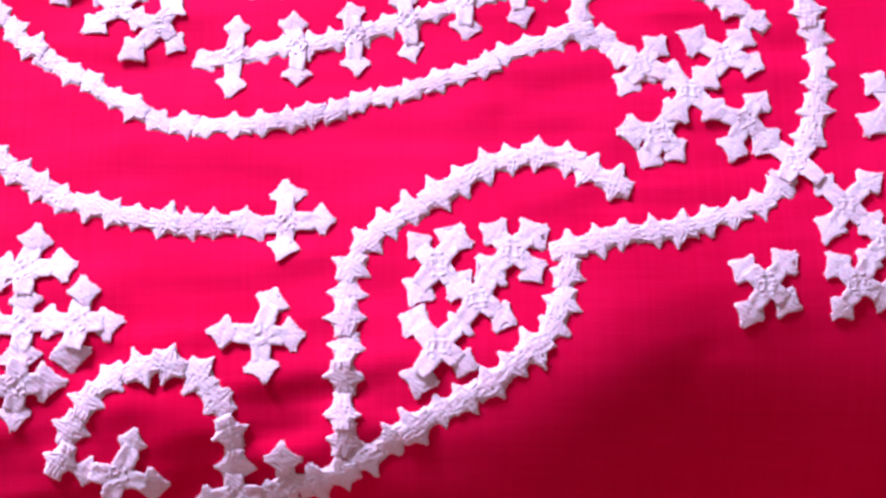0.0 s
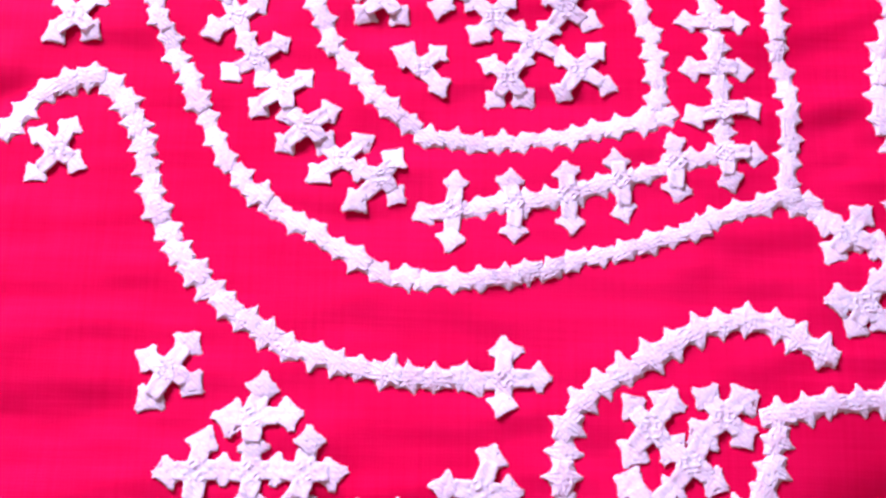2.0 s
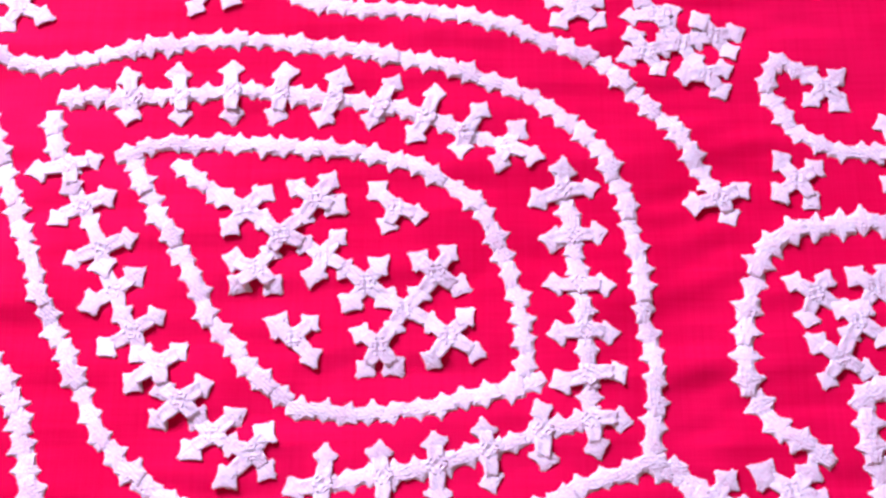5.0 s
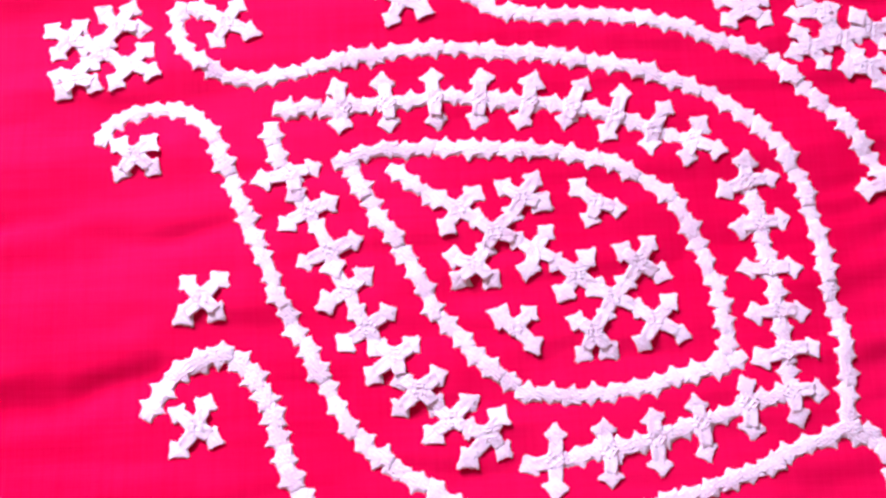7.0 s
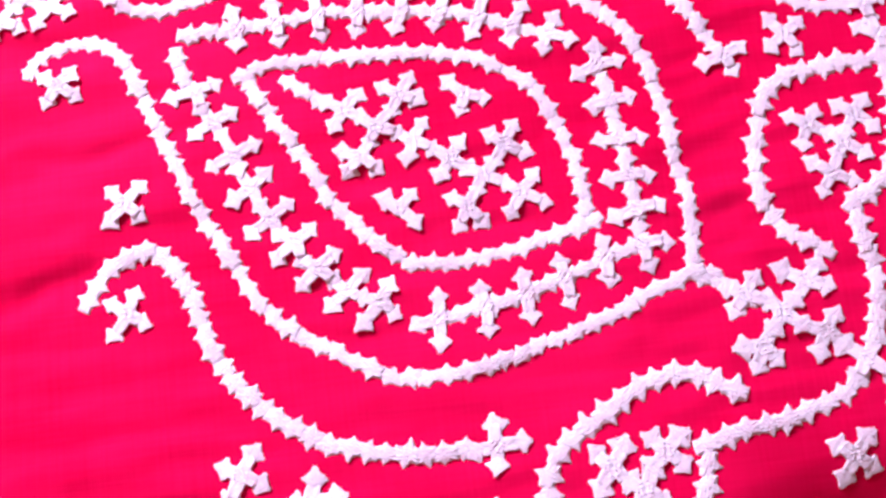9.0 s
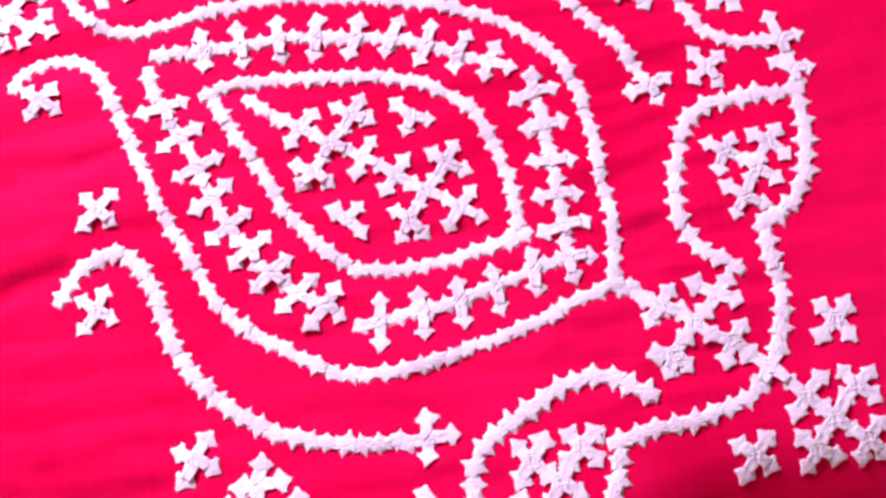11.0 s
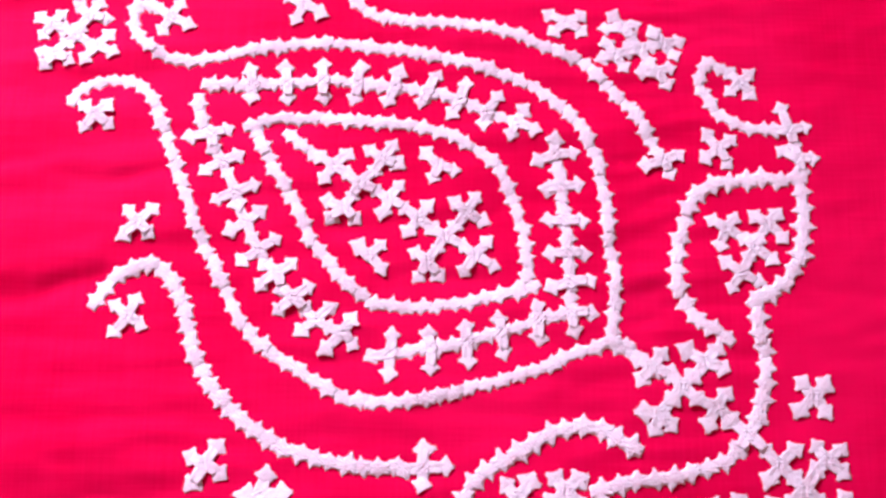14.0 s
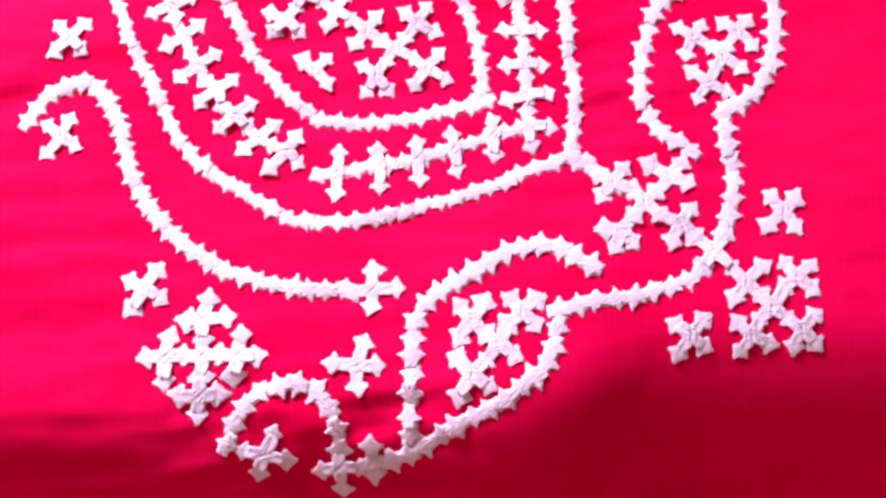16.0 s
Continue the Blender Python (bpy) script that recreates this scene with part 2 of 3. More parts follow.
def blanket(verts, faces, outline, height, rings=6):
    """A closed cushion inside an outline (x, y) seen from the origin, rounded over its top; gives its height at a place on a spoke."""
    n, base = len(outline), len(verts)

    def rise(k):
        return height * (1 - k ** 2.6) ** 0.55
    for r in range(1, rings + 1):
        k = r / rings
        for x, y in outline:
            verts.append((x * k, y * k, rise(min(k, 0.995))))
    verts.append((0, 0, height))
    verts.append((0, 0, -0.12))
    for r in range(rings - 1):
        for i in range(n):
            j = (i + 1) % n
            faces.append((base + r * n + i, base + (r + 1) * n + i, base + (r + 1) * n + j, base + r * n + j))
    top, under = base + rings * n, base + rings * n + 1
    for i in range(n):
        j, rim = (i + 1) % n, base + (rings - 1) * n
        faces.append((top, base + i, base + j))
        faces.append((under, rim + j, rim + i))
    return rise


def knot_mesh(seed):
    """A four-cornered stitch with slightly hollow sides and blunt corners on its axes, about 1 from its middle before scaling."""
    rnd = random.Random(seed)
    verts, faces, loose = [], [], []
    tips = []
    for i in range(4):
        a, r = math.pi / 2 * i + rnd.uniform(-0.20, 0.20), rnd.uniform(0.88, 1.10)
        tips.append(Vector((math.cos(a) * r, math.sin(a) * r, 0)))
    outline = []
    for i in range(4):
        m = rnd.uniform(2.2, 2.7)
        for k in range(10):
            u = math.pi / 2 * k / 10
            v = tips[i] * math.cos(u) ** m + tips[(i + 1) % 4] * math.sin(u) ** m
            v = v * min(1.0, rnd.uniform(0.80, 0.90) / v.length) * rnd.uniform(0.93, 1.07)
            outline.append((v.x, v.y))
    rise = blanket(verts, faces, outline, 0.40)
    for i in range(4):
        p, q = tips[i], tips[(i + 1) % 4]
        w = Vector((-p.y, p.x, 0)).normalized()
        # strands drawn out to the corner, some of them past it
        for s in (-0.15, 0.0, 0.15):
            e, far = rnd.uniform(-0.06, 0.06), rnd.uniform(0.80, 0.98)
            loose.append(([p * k * far + w * (s + e) * (1.4 - 0.7 * k) + Vector((0, 0, rise(k) + 0.02)) for k in (0.10, 0.35, 0.58, 0.80, 0.97)], 0.060))
        # strands woven across from side to side
        for k in (0.36, 0.62, 0.88):
            k *= rnd.uniform(0.92, 1.08)
            loose.append(([(p * (1 - u) + q * u) * k * (1 - 0.5 * u * (1 - u)) + Vector((0, 0, rise(min(0.9, k * (1 - 0.35 * math.sin(math.pi * u)))) + 0.01)) for u in (0.05, 0.28, 0.5, 0.72, 0.95)], 0.058))
    return matted("knot", verts, faces, 0.048, loose)


def link_mesh(seed, waist=0.56):
    """A stitch of the chain lines: a broad band along x with a tooth to each side and hollow edges between the teeth."""
    rnd = random.Random(seed)
    verts, faces, loose = [], [], []
    n, m, height = 29, 9, 0.42
    tooth = []
    for s in (-1, 1):
        tooth.append((rnd.uniform(-0.22, 0.22), rnd.uniform(0.86, 1.10), waist * rnd.uniform(0.88, 1.10), rnd.uniform(0.62, 0.74)))

    def edge(k, x):
        lean, far, low, reach = tooth[k]
        u = min(1.0, abs(abs(x - lean) - 0.80) / reach)
        return far - (far - low) * math.sqrt(1 - u * u) - max(0.0, 0.10 - abs(x - lean)) * -0.6
    for i in range(n):
        x = -1 + 2 * i / (n - 1)
        dip = max(0.0, abs(x) - 0.72) / 0.28
        top = height * (1 - 0.75 * dip * dip)
        low, high = -edge(0, x) * rnd.uniform(0.95, 1.05), edge(1, x) * rnd.uniform(0.95, 1.05)
        for j in range(m):
            k = -1 + 2 * j / (m - 1)
            k = math.sin(k * math.pi / 2)
            verts.append((x, (low + high) / 2 + (high - low) / 2 * k, top * (1 - abs(k) ** 2.2) ** 0.6))
        verts.append((x, high, -0.12))
        verts.append((x, low, -0.12))
    w = m + 2
    for i in range(n - 1):
        for j in range(w):
            a, c = i * w + j, i * w + (j + 1) % w
            faces.append((a, a + w, c + w, c))
    faces.append(tuple(range(w)))
    faces.append(tuple((n - 1) * w + j for j in reversed(range(w))))
    # plaited strands along the band
    for y in (-0.42, -0.15, 0.15, 0.42):
        f, e = rnd.uniform(0, 6), rnd.uniform(0.05, 0.10)
        loose.append(([(x, y * waist * 1.6 + e * math.sin(3.5 * x + f), height * (1 - abs(y) ** 2.2) ** 0.6 + 0.02 + 0.03 * math.sin(5 * x + f) - 0.25 * max(0, abs(x) - 0.66)) for x in (-0.95, -0.66, -0.33, 0.0, 0.33, 0.66, 0.95)], 0.058))
    for k, s in ((0, -1), (1, 1)):
        lean, far = tooth[k][:2]
        # strands out to the tooth, one of them past it
        for x in (-0.17, 0.0, 0.17):
            e, f = rnd.uniform(-0.05, 0.05), rnd.uniform(0.92, 1.08)
            loose.append(([(x * 2 + e - lean * 0.3, -0.15 * s, 0.45), (x * 1.7 + e, s * far * 0.3, 0.44), (x * 1.2 + lean * 0.6, s * far * 0.62, 0.32), (x * 0.6 + lean, s * far * (f - abs(x)), 0.08)], 0.060))
        # strands that cross over to the next stitch
        loose.append(([(-0.9, s * waist * 0.75, 0.28), (-0.4, s * waist * 0.4, 0.44), (0.1, -s * waist * 0.2, 0.48), (0.6, -s * waist * 0.7, 0.32)], 0.060))
    return matted("knot", verts, faces, 0.050, loose)


def arm_mesh(seed):
    """Paired strands from the middle of a star out to a knot, 1 long before scaling."""
    rnd = random.Random(seed)
    verts, faces, loose = [], [], []
    for s in (-1, 1):
        w = rnd.uniform(0.19, 0.25) * s
        tube(verts, faces, [(u, w * (1.15 - 0.40 * u) + rnd.uniform(-0.02, 0.02), 0.12 + 0.08 * math.sin(math.pi * u) + rnd.uniform(-0.015, 0.015)) for u in (-0.12, 0.1, 0.3, 0.5, 0.7, 0.9)], 0.10)
        loose.append(([(-0.1, w * 0.3, 0.14), (0.2, w * rnd.uniform(0.5, 0.8), 0.18), (0.5, w * rnd.uniform(0.4, 0.8), 0.18), (0.85, w * 0.4, 0.14)], 0.058))
    for y in (-0.07, 0.07):
        tube(verts, faces, [(-0.1, y, 0.12), (0.2, y + rnd.uniform(-0.03, 0.03), 0.18), (0.5, y + rnd.uniform(-0.03, 0.03), 0.18), (0.9, y, 0.13)], 0.10)
    k = rnd.uniform(0.25, 0.5)
    loose.append(([(k - 0.12, 0.24, 0.08), (k - 0.04, 0.1, 0.21), (k + 0.06, -0.1, 0.21), (k + 0.14, -0.24, 0.08)], 0.06))
    return matted("arm", verts, faces, 0.06, loose)


def middle_mesh(seed):
    """The small lattice of crossed strands, open in its middle, where the arms of a star meet."""
    rnd = random.Random(seed)
    verts, faces, loose = [], [], []
    turn = math.pi / 4
    for k in range(2):
        for y in (-0.86, -0.38, 0.38, 0.86):
            y += rnd.uniform(-0.08, 0.08)
            far = 1.0 if abs(y) < 0.6 else 0.72
            pts = []
            for i, u in enumerate((-1.0, -0.5, 0.0, 0.5, 1.0)):
                a = Vector((u * far, y + rnd.uniform(-0.04, 0.04), 0.20 + (0.05 if (i + k) % 2 else -0.05)))
                pts.append(Matrix.Rotation(turn + math.pi / 2 * k, 3, "Z") @ a)
            tube(verts, faces, pts, rnd.uniform(0.17, 0.23))
    return matted("star_motif", verts, faces, 0.07, loose)


KNOTS = [knot_mesh(100 + i) for i in range(18)]
LINKS = [link_mesh(300 + i) for i in range(18)]
WIDE_LINKS = [link_mesh(500 + i, 0.45) for i in range(14)]
ARMS = [arm_mesh(i) for i in range(8)]
MIDDLES = [middle_mesh(40 + i) for i in range(8)]
RND = random.Random(5)


def on_cloth(x, y, turn):
    """The pose of something stitched at a place in cm, turned by an angle."""
    q = Vector((0, 0, 1)).rotation_difference(lie(x, y))
    return Matrix.Translation((x * CM, y * CM, cloth_z(x, y) * CM)) @ q.to_matrix().to_4x4() @ Matrix.Rotation(turn, 4, "Z")


def stitched(name, mesh, parent, m, size):
    """A piece under parent, at the world pose m with a size along each axis in cm."""
    ob = new(name, mesh)
    ob.parent = parent
    ob.matrix_basis = parent.matrix_basis.inverted() @ m @ Matrix.Diagonal((*(s * CM for s in size), 1))
    return ob


def knot(parent, x, y, turn, size, kinds, length=0):
    s = size * RND.uniform(0.90, 1.10)
    m = on_cloth(x + RND.uniform(-0.045, 0.045), y + RND.uniform(-0.045, 0.045), turn + RND.uniform(-0.27, 0.27) + RND.choice((0, math.pi)))
    return stitched("knot", RND.choice(kinds), parent, m, (length or s, s, s * RND.uniform(0.33, 0.41)))


def spline(points, gap):
    """Even steps along a smooth line: rows of (x, y, direction)."""
    p = [Vector(v) for v in points]
    p = [p[0] * 2 - p[1]] + p + [p[-1] * 2 - p[-2]]
    dense = []
    for i in range(1, len(p) - 2):
        for k in range(20):
            u = k / 20
            a, b, c, d = p[i - 1:i + 3]
            dense.append(0.5 * (2 * b + (c - a) * u + (2 * a - 5 * b + 4 * c - d) * u * u + (3 * b - a - 3 * c + d) * u ** 3))
    dense.append(p[-2])
    run = [0.0]
    for a, b in zip(dense, dense[1:]):
        run.append(run[-1] + (b - a).length)
    count = max(1, round(run[-1] / gap))
    out, j = [], 0
    for i in range(count + 1):
        want = run[-1] * i / count
        while j < len(run) - 2 and run[j + 1] < want:
            j += 1
        u = (want - run[j]) / max(1e-6, run[j + 1] - run[j])
        q = dense[j].lerp(dense[j + 1], u)
        d = dense[j + 1] - dense[j]
        out.append((q.x, q.y, math.atan2(d.y, d.x)))
    return out


def chain_line(where, points, size=0.355, gap=0.60):
    """A line of knots on a plaited cord; the widely spaced ones have blunt teeth."""
    fine = spline(points, 0.11)
    x0, y0, _ = fine[len(fine) // 2]
    z0 = cloth_z(x0, y0)
    verts, faces = [], []
    rope(verts, faces, [((x - x0) * CM, (y - y0) * CM, (cloth_z(x, y) - z0 - 0.02) * CM) for x, y, _ in fine], 0.085 * CM, 0.55, 0.05, len(points))
    ob = new("chain_line", linked("chain_line", verts, faces, WHITE))
    ob.parent = CLOTH
    ob.matrix_basis = Matrix.Translation((x0 * CM, y0 * CM, z0 * CM))
    tagged(ob, "white cotton chain of knotted stitches, " + where)
    for x, y, a in spline(points, gap):
        knot(ob, x, y, a, size, WIDE_LINKS if gap > 0.62 else LINKS, gap * 0.64)


def stars(where, rows, size=0.385):
    """Stars of knots, each given by its middle and its knots; knots that two stars share are made once."""
    made = []
    for cx, cy, spots in rows:
        turn = math.atan2(spots[0][1] - cy, spots[0][0] - cx)
        ob = new("star_motif", RND.choice(MIDDLES))
        ob.parent = CLOTH
        ob.matrix_basis = on_cloth(cx, cy, turn)
        wide = RND.uniform(0.56, 0.64) * size
        ob.matrix_basis = ob.matrix_basis @ Matrix.Diagonal((wide * CM, wide * CM, 0.28 * CM, 1))
        tagged(ob, "white cotton embroidered star, " + where)
        for x, y in spots:
            a = math.atan2(y - cy, x - cx)
            far = math.hypot(x - cx, y - cy)
            stitched("arm", RND.choice(ARMS), ob, on_cloth(cx, cy, a), (far, 1.7 * size, 0.36))
            if all(math.hypot(x - u, y - v) > 0.2 for u, v in made):
                made.append((x, y))
                knot(ob, x, y, a, size * 1.04, KNOTS)


# ---- the bird, in cm on the cloth ----
# the looping lines of the bird, each a row of small knotted stitches
chain_line("outer loop of the wing", [(-13.99, 5.64), (-13.66, 6.12), (-13.05, 6.41), (-12.42, 6.49), (-11.91, 6.47), (-11.37, 6.17), (-10.98, 5.67), (-10.66, 5.09), (-10.54, 4.78), (-10.25, 3.90), (-9.86, 2.77), (-9.39, 1.54), (-8.89, 0.27), (-8.24, -0.93), (-7.79, -1.93), (-7.25, -2.90), (-6.61, -3.75), (-5.94, -4.31), (-3.42, -5.87), (-2.60, -6.07), (-1.38, -6.09), (-0.15, -5.93), (1.08, -5.60), (2.32, -5.25), (3.57, -4.88), (4.84, -4.35), (5.89, -3.97), (6.59, -3.75), (7.11, -3.87)])
chain_line("back of the wing", [(-11.33, 9.67), (-11.80, 9.66), (-11.97, 9.12), (-11.77, 8.51), (-11.26, 7.93), (-10.57, 7.50), (-9.72, 7.37), (-8.84, 7.47), (-7.97, 7.68), (-6.76, 7.91), (-5.32, 8.10), (-3.76, 8.12), (-2.20, 7.99), (-0.64, 7.82), (0.92, 7.50), (2.26, 7.08), (3.37, 6.63), (4.35, 6.09), (5.22, 5.27), (5.92, 4.22), (6.28, 3.05), (6.46, 1.79), (6.57, 0.55), (6.68, -0.68), (6.73, -1.78), (6.59, -3.35)])
chain_line("topmost feather", [(-2.49, 11.43), (-3.23, 11.65), (-3.70, 11.26), (-3.54, 10.56), (-3.22, 10.01), (-2.67, 9.52), (-1.94, 9.30), (-0.82, 9.18), (0.30, 9.16), (1.58, 9.04), (2.69, 8.82), (3.65, 8.47), (4.59, 8.04), (5.52, 7.61), (6.29, 7.02), (6.95, 6.23), (7.54, 5.61), (8.01, 4.94), (8.30, 4.19)])
chain_line("upper edge of the leaf", [(-7.03, 4.67), (-6.34, 4.94), (-5.52, 4.99), (-4.62, 4.97), (-3.47, 4.92), (-2.31, 4.84), (-1.25, 4.75), (-0.18, 4.58), (0.79, 4.26), (1.57, 3.76), (2.26, 3.21), (2.68, 2.50), (3.00, 1.63), (3.27, 0.78), (3.42, -0.15), (3.44, -1.05), (3.25, -1.73)])
chain_line("lower edge of the leaf", [(3.61, -1.68), (2.78, -1.92), (1.73, -2.15), (0.60, -2.42), (-0.58, -2.52), (-1.67, -2.43), (-2.37, -2.28), (-3.19, -1.68), (-3.78, -1.07), (-4.30, -0.40), (-4.75, 0.24), (-5.18, 1.26), (-5.71, 2.12), (-6.19, 2.95), (-6.62, 3.73), (-6.85, 4.40)])
chain_line("belly", [(-12.46, -2.38), (-11.94, -1.60), (-11.37, -1.22), (-10.67, -1.01), (-9.98, -1.31), (-9.52, -2.01), (-9.20, -2.87), (-8.96, -3.88), (-8.63, -4.72), (-7.93, -5.78), (-6.96, -6.74), (-5.94, -7.52), (-4.83, -8.00), (-3.62, -8.31), (-2.42, -8.46), (-1.31, -8.42)], 0.41, 0.60)
chain_line("front of the leg", [(0.92, -13.37), (0.92, -12.44), (0.98, -11.50), (0.98, -10.55), (1.11, -9.58), (1.63, -8.79), (2.78, -8.02), (3.58, -7.50), (4.45, -7.11), (5.12, -6.92), (5.84, -6.91), (6.44, -7.10), (6.91, -7.46), (7.19, -7.64)], 0.47, 0.66)
chain_line("back of the leg", [(11.05, -7.72), (10.25, -8.22), (9.17, -8.53), (7.99, -8.77), (6.82, -8.96), (6.08, -9.16)], 0.47, 0.66)
chain_line("underside of the leg", [(5.99, -9.78), (5.89, -10.36), (5.53, -11.12), (4.67, -11.87), (3.70, -12.47), (2.65, -13.03), (1.68, -13.55), (0.91, -13.98), (0.24, -14.20)], 0.47, 0.66)
chain_line("throat and cheek", [(10.79, -3.53), (10.29, -3.17), (9.76, -2.74), (9.34, -2.20), (9.12, -1.54), (9.11, -0.77), (9.22, 0.12), (9.45, 0.96), (9.73, 1.76), (10.22, 2.29), (10.93, 2.57), (11.70, 2.69), (12.47, 2.75), (13.23, 2.73), (13.83, 2.79)], 0.47, 0.66)
chain_line("back of the neck", [(13.94, 2.21), (14.00, 1.52), (13.98, 0.73), (13.84, -0.06), (13.60, -0.69), (13.16, -1.33), (12.56, -1.78), (11.94, -2.11), (11.97, -2.58), (12.09, -3.24), (12.19, -3.87), (12.22, -4.60), (12.18, -5.23), (12.01, -5.83), (11.80, -6.45)], 0.47, 0.66)
chain_line("crest", [(11.11, 7.31), (10.63, 7.50), (10.33, 7.01), (10.41, 6.33), (10.81, 5.62), (11.41, 5.15), (11.99, 4.87), (12.72, 4.83)])
chain_line("foot curl", [(-5.29, -13.66), (-5.02, -12.92), (-4.50, -12.22), (-3.75, -11.81), (-2.99, -11.69), (-2.32, -11.88), (-1.84, -12.41), (-1.58, -13.10), (-1.47, -13.84)], 0.47, 0.66)
chain_line("join of the wing and the breast", [(6.74, -3.86), (7.48, -4.23), (8.09, -4.76)])
chain_line("stem in the leaf", [(-5.58, 4.21), (-5.07, 3.81), (-4.68, 3.49)])
chain_line("spine of the upper band", [(-8.72, 6.34), (-7.87, 6.35), (-7.12, 6.36), (-5.80, 6.44), (-4.41, 6.55), (-3.08, 6.50), (-1.60, 6.37), (-0.34, 6.18), (0.92, 5.83), (1.97, 5.35), (3.10, 4.95)])
chain_line("spine of the right band", [(4.58, 3.66), (4.80, 2.34), (4.92, 0.97), (5.02, -0.29), (5.07, -1.47), (5.08, -2.65)])
chain_line("spine of the lower band", [(-1.62, -4.26), (-0.12, -4.06), (1.21, -3.77), (2.55, -3.39), (3.86, -2.89), (4.84, -2.69)])
chain_line("spine of the left band", [(-9.14, 5.53), (-8.95, 4.78), (-8.64, 4.28)])
# crosses of the bands round the leaf
stars("upper band", [(-7.12, 6.36, [(-7.22, 7.00), (-7.17, 5.86)]),
    (-5.80, 6.44, [(-5.86, 7.10), (-5.73, 5.87)]),
    (-4.41, 6.55, [(-4.47, 7.22), (-4.41, 5.91)]),
    (-3.08, 6.50, [(-3.01, 7.14), (-3.16, 5.91)]),
    (-1.60, 6.37, [(-1.54, 7.00), (-1.84, 5.83)]),
    (-0.34, 6.20, [(-0.04, 6.86), (-0.54, 5.75)]),
    (0.92, 5.83, [(1.15, 6.50), (0.62, 5.30)]),
    (1.97, 5.35, [(2.36, 5.97), (1.84, 4.85)]),
    (3.10, 4.95, [(3.37, 5.48), (3.74, 4.66), (2.88, 4.42)])])
stars("right band", [(4.58, 3.66, [(4.57, 4.19), (3.93, 3.41), (5.22, 3.72)]),
    (4.80, 2.34, [(4.22, 2.28), (5.39, 2.41)]),
    (4.92, 0.97, [(4.31, 0.91), (5.53, 0.95)]),
    (5.02, -0.29, [(4.40, -0.35), (5.57, -0.31)]),
    (5.07, -1.47, [(4.37, -1.66), (5.77, -1.39)]),
    (5.08, -2.65, [(5.80, -2.60), (5.16, -3.29)])])
stars("lower band", [(-1.62, -4.26, [(-1.52, -3.60), (-2.27, -4.39), (-1.63, -5.03)]),
    (-0.12, -4.06, [(-0.23, -3.54), (-0.12, -4.78)]),
    (1.21, -3.77, [(1.15, -3.25), (1.23, -4.53)]),
    (2.50, -3.39, [(2.41, -2.88), (2.60, -4.13)]),
    (3.86, -2.89, [(3.81, -2.44), (3.85, -3.66)])])
stars("left band", [(-8.64, 4.28, [(-9.37, 4.13), (-8.07, 4.44), (-8.48, 3.67)]),
    (-8.17, 3.14, [(-8.82, 2.82), (-7.57, 3.41), (-7.94, 2.71), (-8.48, 3.67)]),
    (-7.55, 1.93, [(-8.27, 1.62), (-6.90, 2.24), (-7.48, 1.42), (-7.94, 2.71)]),
    (-7.10, 0.74, [(-7.67, 0.39), (-6.62, 1.14), (-6.88, 0.16), (-7.48, 1.42)]),
    (-6.58, -0.34, [(-6.02, 0.04), (-7.19, -0.76), (-6.32, -0.87), (-6.88, 0.16)]),
    (-5.83, -1.21, [(-5.35, -0.91), (-6.47, -1.72), (-5.70, -1.83), (-6.32, -0.87)]),
    (-5.24, -2.19, [(-4.68, -1.83), (-5.76, -2.69), (-4.80, -2.61), (-5.70, -1.83)]),
    (-4.35, -3.06, [(-3.86, -2.53), (-4.91, -3.43), (-3.98, -3.31), (-4.80, -2.61)]),
    (-3.37, -3.49, [(-3.04, -3.04), (-3.01, -3.85), (-3.95, -4.12), (-3.98, -3.31)])])
# stars inside the leaf
stars("leaf", [(-3.89, 3.04, [(-4.36, 3.35), (-3.46, 3.46), (-4.24, 2.54), (-3.42, 2.72)]),
    (-2.05, 3.36, [(-2.55, 3.72), (-1.64, 3.83), (-1.52, 3.13), (-2.36, 2.82)]),
    (-2.88, 2.32, [(-3.42, 2.72), (-2.36, 2.82), (-2.24, 2.08), (-3.14, 1.85)]),
    (-3.49, 1.36, [(-4.09, 1.58), (-3.14, 1.85), (-3.96, 0.93), (-3.07, 0.93)]),
    (-1.78, 1.72, [(-2.24, 2.08), (-1.42, 2.22), (-1.95, 1.17), (-1.16, 1.41)]),
    (-0.63, 0.97, [(-1.16, 1.41), (-0.27, 1.41), (-1.04, 0.44), (-0.10, 0.57)])])
stars("leaf", [(0.11, 3.11, [(-0.34, 3.56), (0.70, 2.92), (-0.09, 2.60)]),
    (1.18, 1.28, [(0.72, 1.63), (1.52, 1.82), (1.71, 0.92), (0.80, 0.70)]),
    (0.36, 0.27, [(-0.10, 0.57), (0.80, 0.70), (1.05, -0.06), (0.08, -0.19)]),
    (1.50, -0.44, [(1.05, -0.06), (1.98, 0.02), (2.18, -0.84), (1.12, -1.04)]),
    (-0.28, -0.75, [(-0.70, -0.40), (0.08, -0.19), (-0.56, -1.26), (0.15, -1.22)]),
    (-2.46, -0.53, [(-2.91, -0.19), (-2.02, -0.11), (-1.97, -1.04)])])
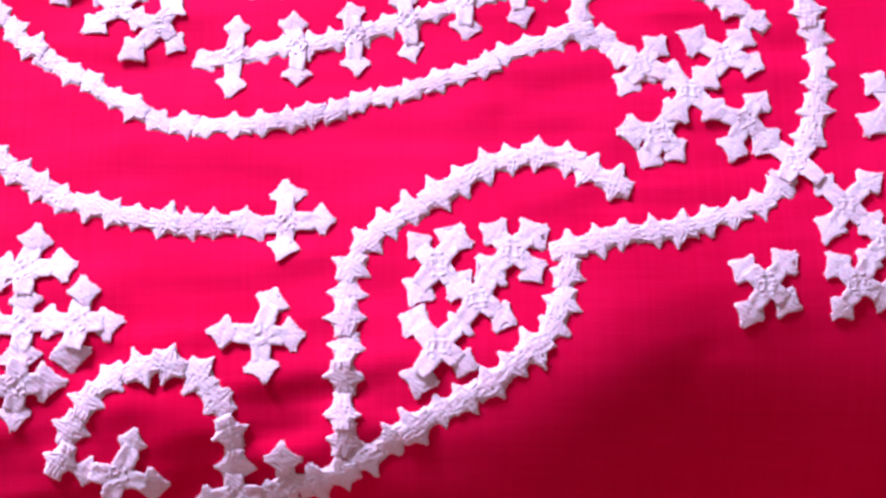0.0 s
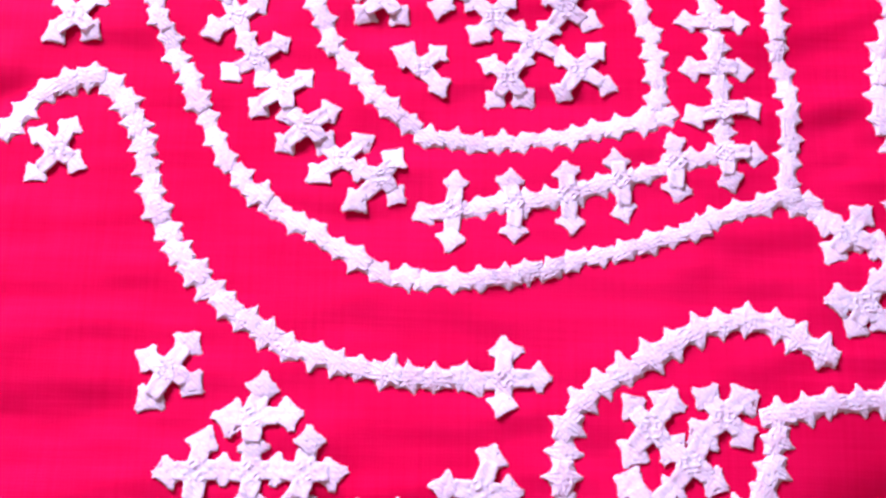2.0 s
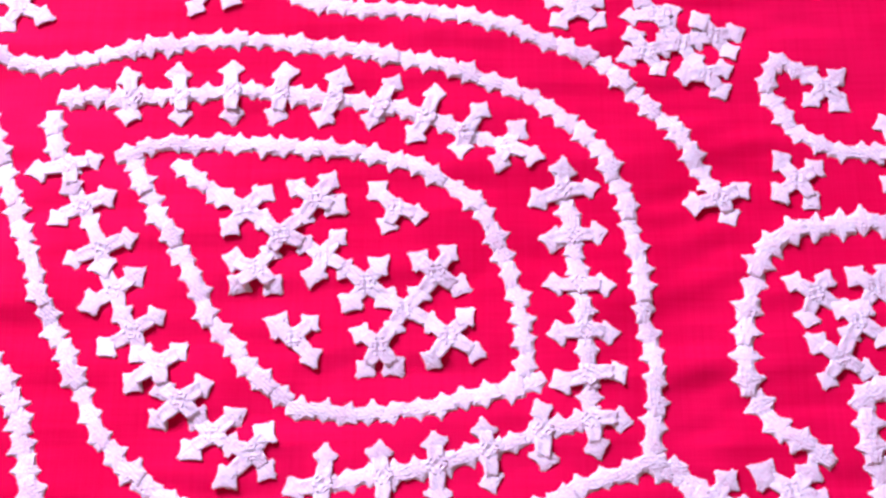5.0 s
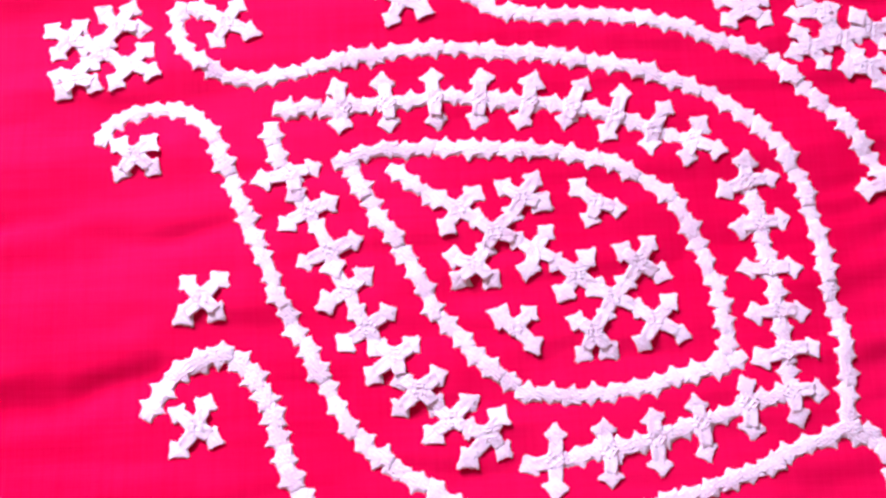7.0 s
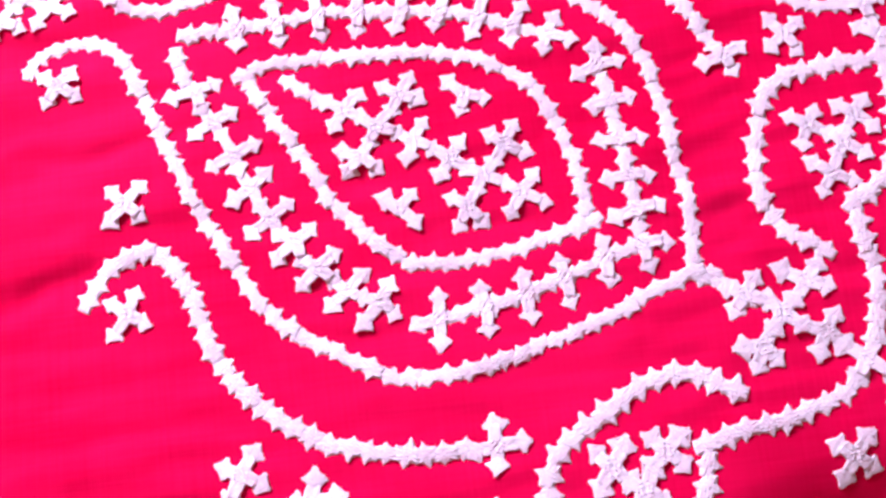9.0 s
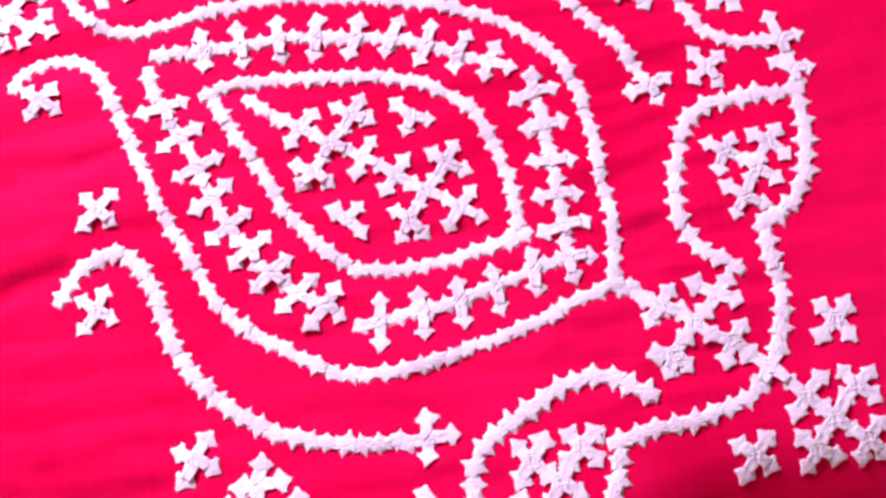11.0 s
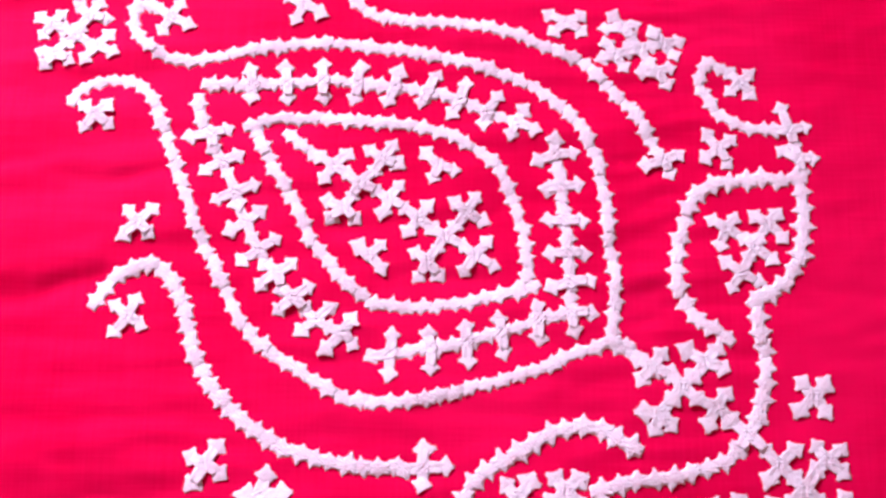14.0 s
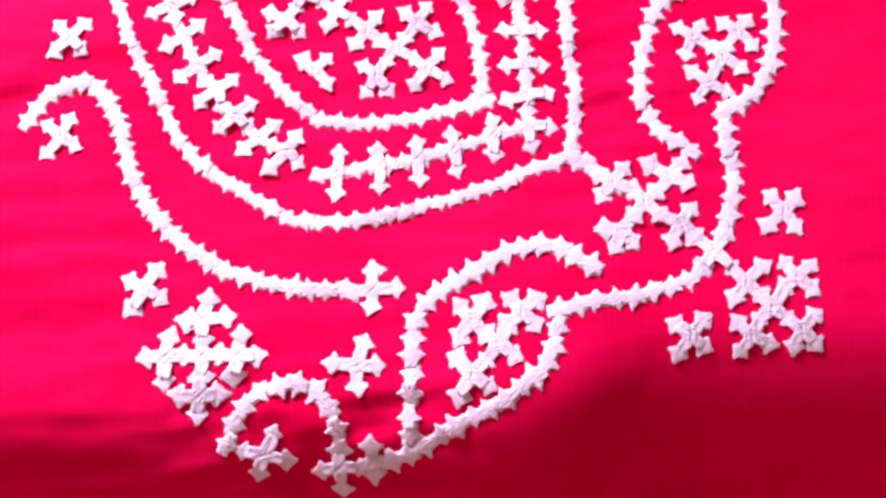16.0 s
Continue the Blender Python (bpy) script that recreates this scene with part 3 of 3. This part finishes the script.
# blocks of joined stars
stars("breast", [(8.02, -4.64, [(7.53, -4.39), (8.37, -4.19), (7.61, -5.10), (8.70, -4.94)]),
    (9.08, -5.35, [(8.70, -4.94), (9.59, -4.96), (8.67, -5.86), (9.62, -5.82)]),
    (10.00, -4.43, [(9.32, -4.02), (10.42, -3.98), (9.59, -4.96), (10.59, -4.64)]),
    (8.32, -6.36, [(8.67, -5.86), (7.71, -6.32), (8.05, -6.92), (8.68, -6.82)]),
    (10.37, -6.08, [(9.62, -5.82), (10.65, -5.58), (10.02, -6.66), (10.81, -6.52)])], 0.43)
stars("breast corner", [(11.45, -7.07, [(10.81, -6.52), (11.94, -6.53), (11.11, -7.63), (12.07, -7.67)]),
    (12.53, -8.18, [(12.07, -7.67), (13.10, -7.63), (12.14, -8.71), (13.00, -8.65)]),
    (14.30, -7.99, [(13.89, -7.57), (14.77, -7.57), (13.89, -8.36), (14.77, -8.42)]),
    (13.40, -9.04, [(13.00, -8.65), (13.89, -8.36), (12.98, -9.42), (13.89, -9.38)]),
    (12.69, -9.99, [(12.25, -9.62), (12.98, -9.42), (12.36, -10.46), (13.24, -10.27)]),
    (14.42, -9.79, [(13.89, -9.38), (14.85, -9.32), (14.14, -10.28), (14.87, -10.26)])], 0.43)
stars("under the belly", [(-6.14, -9.49, [(-5.96, -8.80), (-6.67, -9.49), (-5.42, -9.42), (-6.10, -10.14)]),
    (-7.33, -10.73, [(-7.25, -10.08), (-7.94, -10.76), (-6.75, -10.73), (-7.39, -11.56)]),
    (-4.91, -10.72, [(-4.82, -10.03), (-5.51, -10.68), (-4.27, -10.71), (-5.00, -11.38)]),
    (-6.19, -12.06, [(-6.15, -11.39), (-6.86, -12.08), (-5.58, -12.02), (-6.28, -12.71)]),
    (-6.09, -10.72, [(-6.10, -10.14), (-6.75, -10.73), (-5.51, -10.68), (-6.15, -11.39)])], 0.46)
stars("leg", [(3.06, -9.50, [(2.62, -9.09), (3.47, -8.99), (2.59, -10.07), (3.46, -9.97)]),
    (4.75, -9.23, [(4.37, -8.80), (5.22, -8.80), (4.30, -9.68), (5.18, -9.62)]),
    (3.94, -10.30, [(3.46, -9.97), (4.30, -9.68), (4.44, -10.69), (3.55, -10.88)]),
    (3.03, -11.41, [(2.55, -10.88), (3.55, -10.88), (2.55, -12.10), (3.55, -11.78)])], 0.46)
stars("face", [(11.04, 0.75, [(10.52, 1.04), (11.33, 1.16), (10.79, 0.14), (11.67, 0.35)]),
    (12.61, 0.94, [(12.16, 1.28), (12.94, 1.35), (12.27, 0.40), (13.18, 0.43)]),
    (12.07, -0.01, [(11.67, 0.35), (12.27, 0.40), (12.65, -0.45), (11.83, -0.41)]),
    (11.52, -1.02, [(11.83, -0.41), (11.02, -0.64), (11.12, -1.53), (12.09, -1.34)])])
stars("upper left", [(-15.10, 8.83, [(-15.62, 9.12), (-14.83, 9.28), (-15.39, 8.39), (-14.55, 8.62)]),
    (-13.69, 9.22, [(-14.15, 9.63), (-13.35, 9.79), (-14.01, 8.75), (-13.06, 9.15)]),
    (-14.11, 8.36, [(-14.55, 8.62), (-14.01, 8.75), (-14.52, 8.01), (-13.53, 8.00)]),
    (-14.90, 7.52, [(-14.52, 8.01), (-15.35, 7.66), (-15.21, 7.06), (-14.33, 7.31)]),
    (-13.25, 7.93, [(-13.53, 8.00), (-12.89, 8.35), (-13.70, 7.41), (-12.70, 7.62)])])
stars("upper right", [(7.35, 9.04, [(6.97, 9.46), (6.64, 9.00), (7.82, 9.16), (7.66, 8.60)]),
    (8.92, 8.38, [(8.58, 8.86), (9.45, 8.48), (8.38, 8.28), (9.31, 7.84)]),
    (8.00, 8.13, [(7.66, 8.60), (8.38, 8.28), (7.43, 8.02), (8.30, 7.56)]),
    (7.00, 7.84, [(6.68, 8.37), (6.50, 7.78), (7.43, 8.02), (7.34, 7.34)]),
    (8.62, 7.14, [(8.30, 7.56), (8.09, 7.12), (9.12, 7.34), (8.98, 6.68)])], 0.39)
# single stars
stars("beside the wing", [(-11.17, 0.63, [(-11.59, 1.08), (-10.73, 1.13), (-11.66, 0.18), (-10.73, 0.22)])])
stars("in the wing curl", [(-13.14, 5.01, [(-13.53, 5.29), (-12.67, 5.39), (-13.46, 4.47), (-12.61, 4.59)])])
stars("in the belly curl", [(-11.30, -2.97, [(-11.79, -2.53), (-11.03, -2.40), (-11.73, -3.54), (-10.87, -3.22)])])
stars("in the back curl", [(-10.50, 9.19, [(-10.95, 9.55), (-10.18, 9.76), (-10.78, 8.69), (-9.81, 8.90)])])
stars("over the wing", [(-5.24, 9.80, [(-5.90, 10.08), (-5.17, 10.41), (-5.58, 9.18), (-4.59, 9.50)])])
stars("over the wing", [(5.12, 9.22, [(4.48, 9.55), (5.64, 9.50), (4.63, 8.86), (5.67, 8.90)])], 0.38)
stars("in the topmost curl", [(-2.07, 11.04, [(-2.52, 11.43), (-1.67, 11.48), (-2.46, 10.68), (-1.57, 10.66)])])
stars("under the beak", [(10.88, 4.01, [(10.44, 4.50), (11.38, 4.30), (10.44, 3.63), (11.22, 3.43)])])
stars("tip of the feather", [(8.74, 3.46, [(8.51, 3.86), (9.31, 3.71), (8.13, 3.29), (8.98, 3.01)])])
stars("in the crest", [(11.86, 6.76, [(11.48, 7.17), (12.28, 7.06), (11.53, 6.39), (12.28, 6.33)])])
stars("before the breast", [(13.95, -5.68, [(13.52, -5.25), (14.36, -5.21), (13.44, -6.13), (14.32, -6.17)])], 0.43)
stars("before the leg", [(10.57, -10.00, [(10.11, -9.59), (10.94, -9.53), (10.20, -10.53), (11.04, -10.38)])], 0.43)
stars("below the belly", [(-8.17, -8.42, [(-8.67, -8.12), (-7.77, -7.79), (-8.53, -9.13), (-7.64, -8.68)])], 0.43)
stars("beside the leg", [(-0.90, -11.08, [(-0.62, -10.31), (-1.66, -10.99), (-0.23, -11.12), (-0.85, -11.79)])], 0.43)
stars("end of the belly", [(-0.34, -8.44, [(-0.35, -7.70), (-0.96, -8.49), (0.43, -8.44), (-0.38, -9.08)])], 0.43)
stars("in the foot curl", [(-4.03, -13.99, [(-3.64, -13.29), (-4.69, -13.84), (-4.23, -14.58), (-3.28, -14.16)])], 0.43)
stars("foot", [(-1.48, -14.39, [(-1.47, -13.84), (-2.11, -14.48), (-1.40, -15.00), (-0.81, -14.39)]),
    (-0.33, -14.20, [(-0.36, -13.69), (-0.81, -14.39), (-0.30, -14.66), (0.20, -14.14)])], 0.43)
stars("beak", [(13.67, 4.77, [(13.41, 5.60), (14.23, 4.90), (13.09, 4.74), (13.84, 4.19)]),
    (13.96, 3.60, [(13.84, 4.19), (13.36, 3.90), (14.51, 3.61), (14.07, 3.07)])])
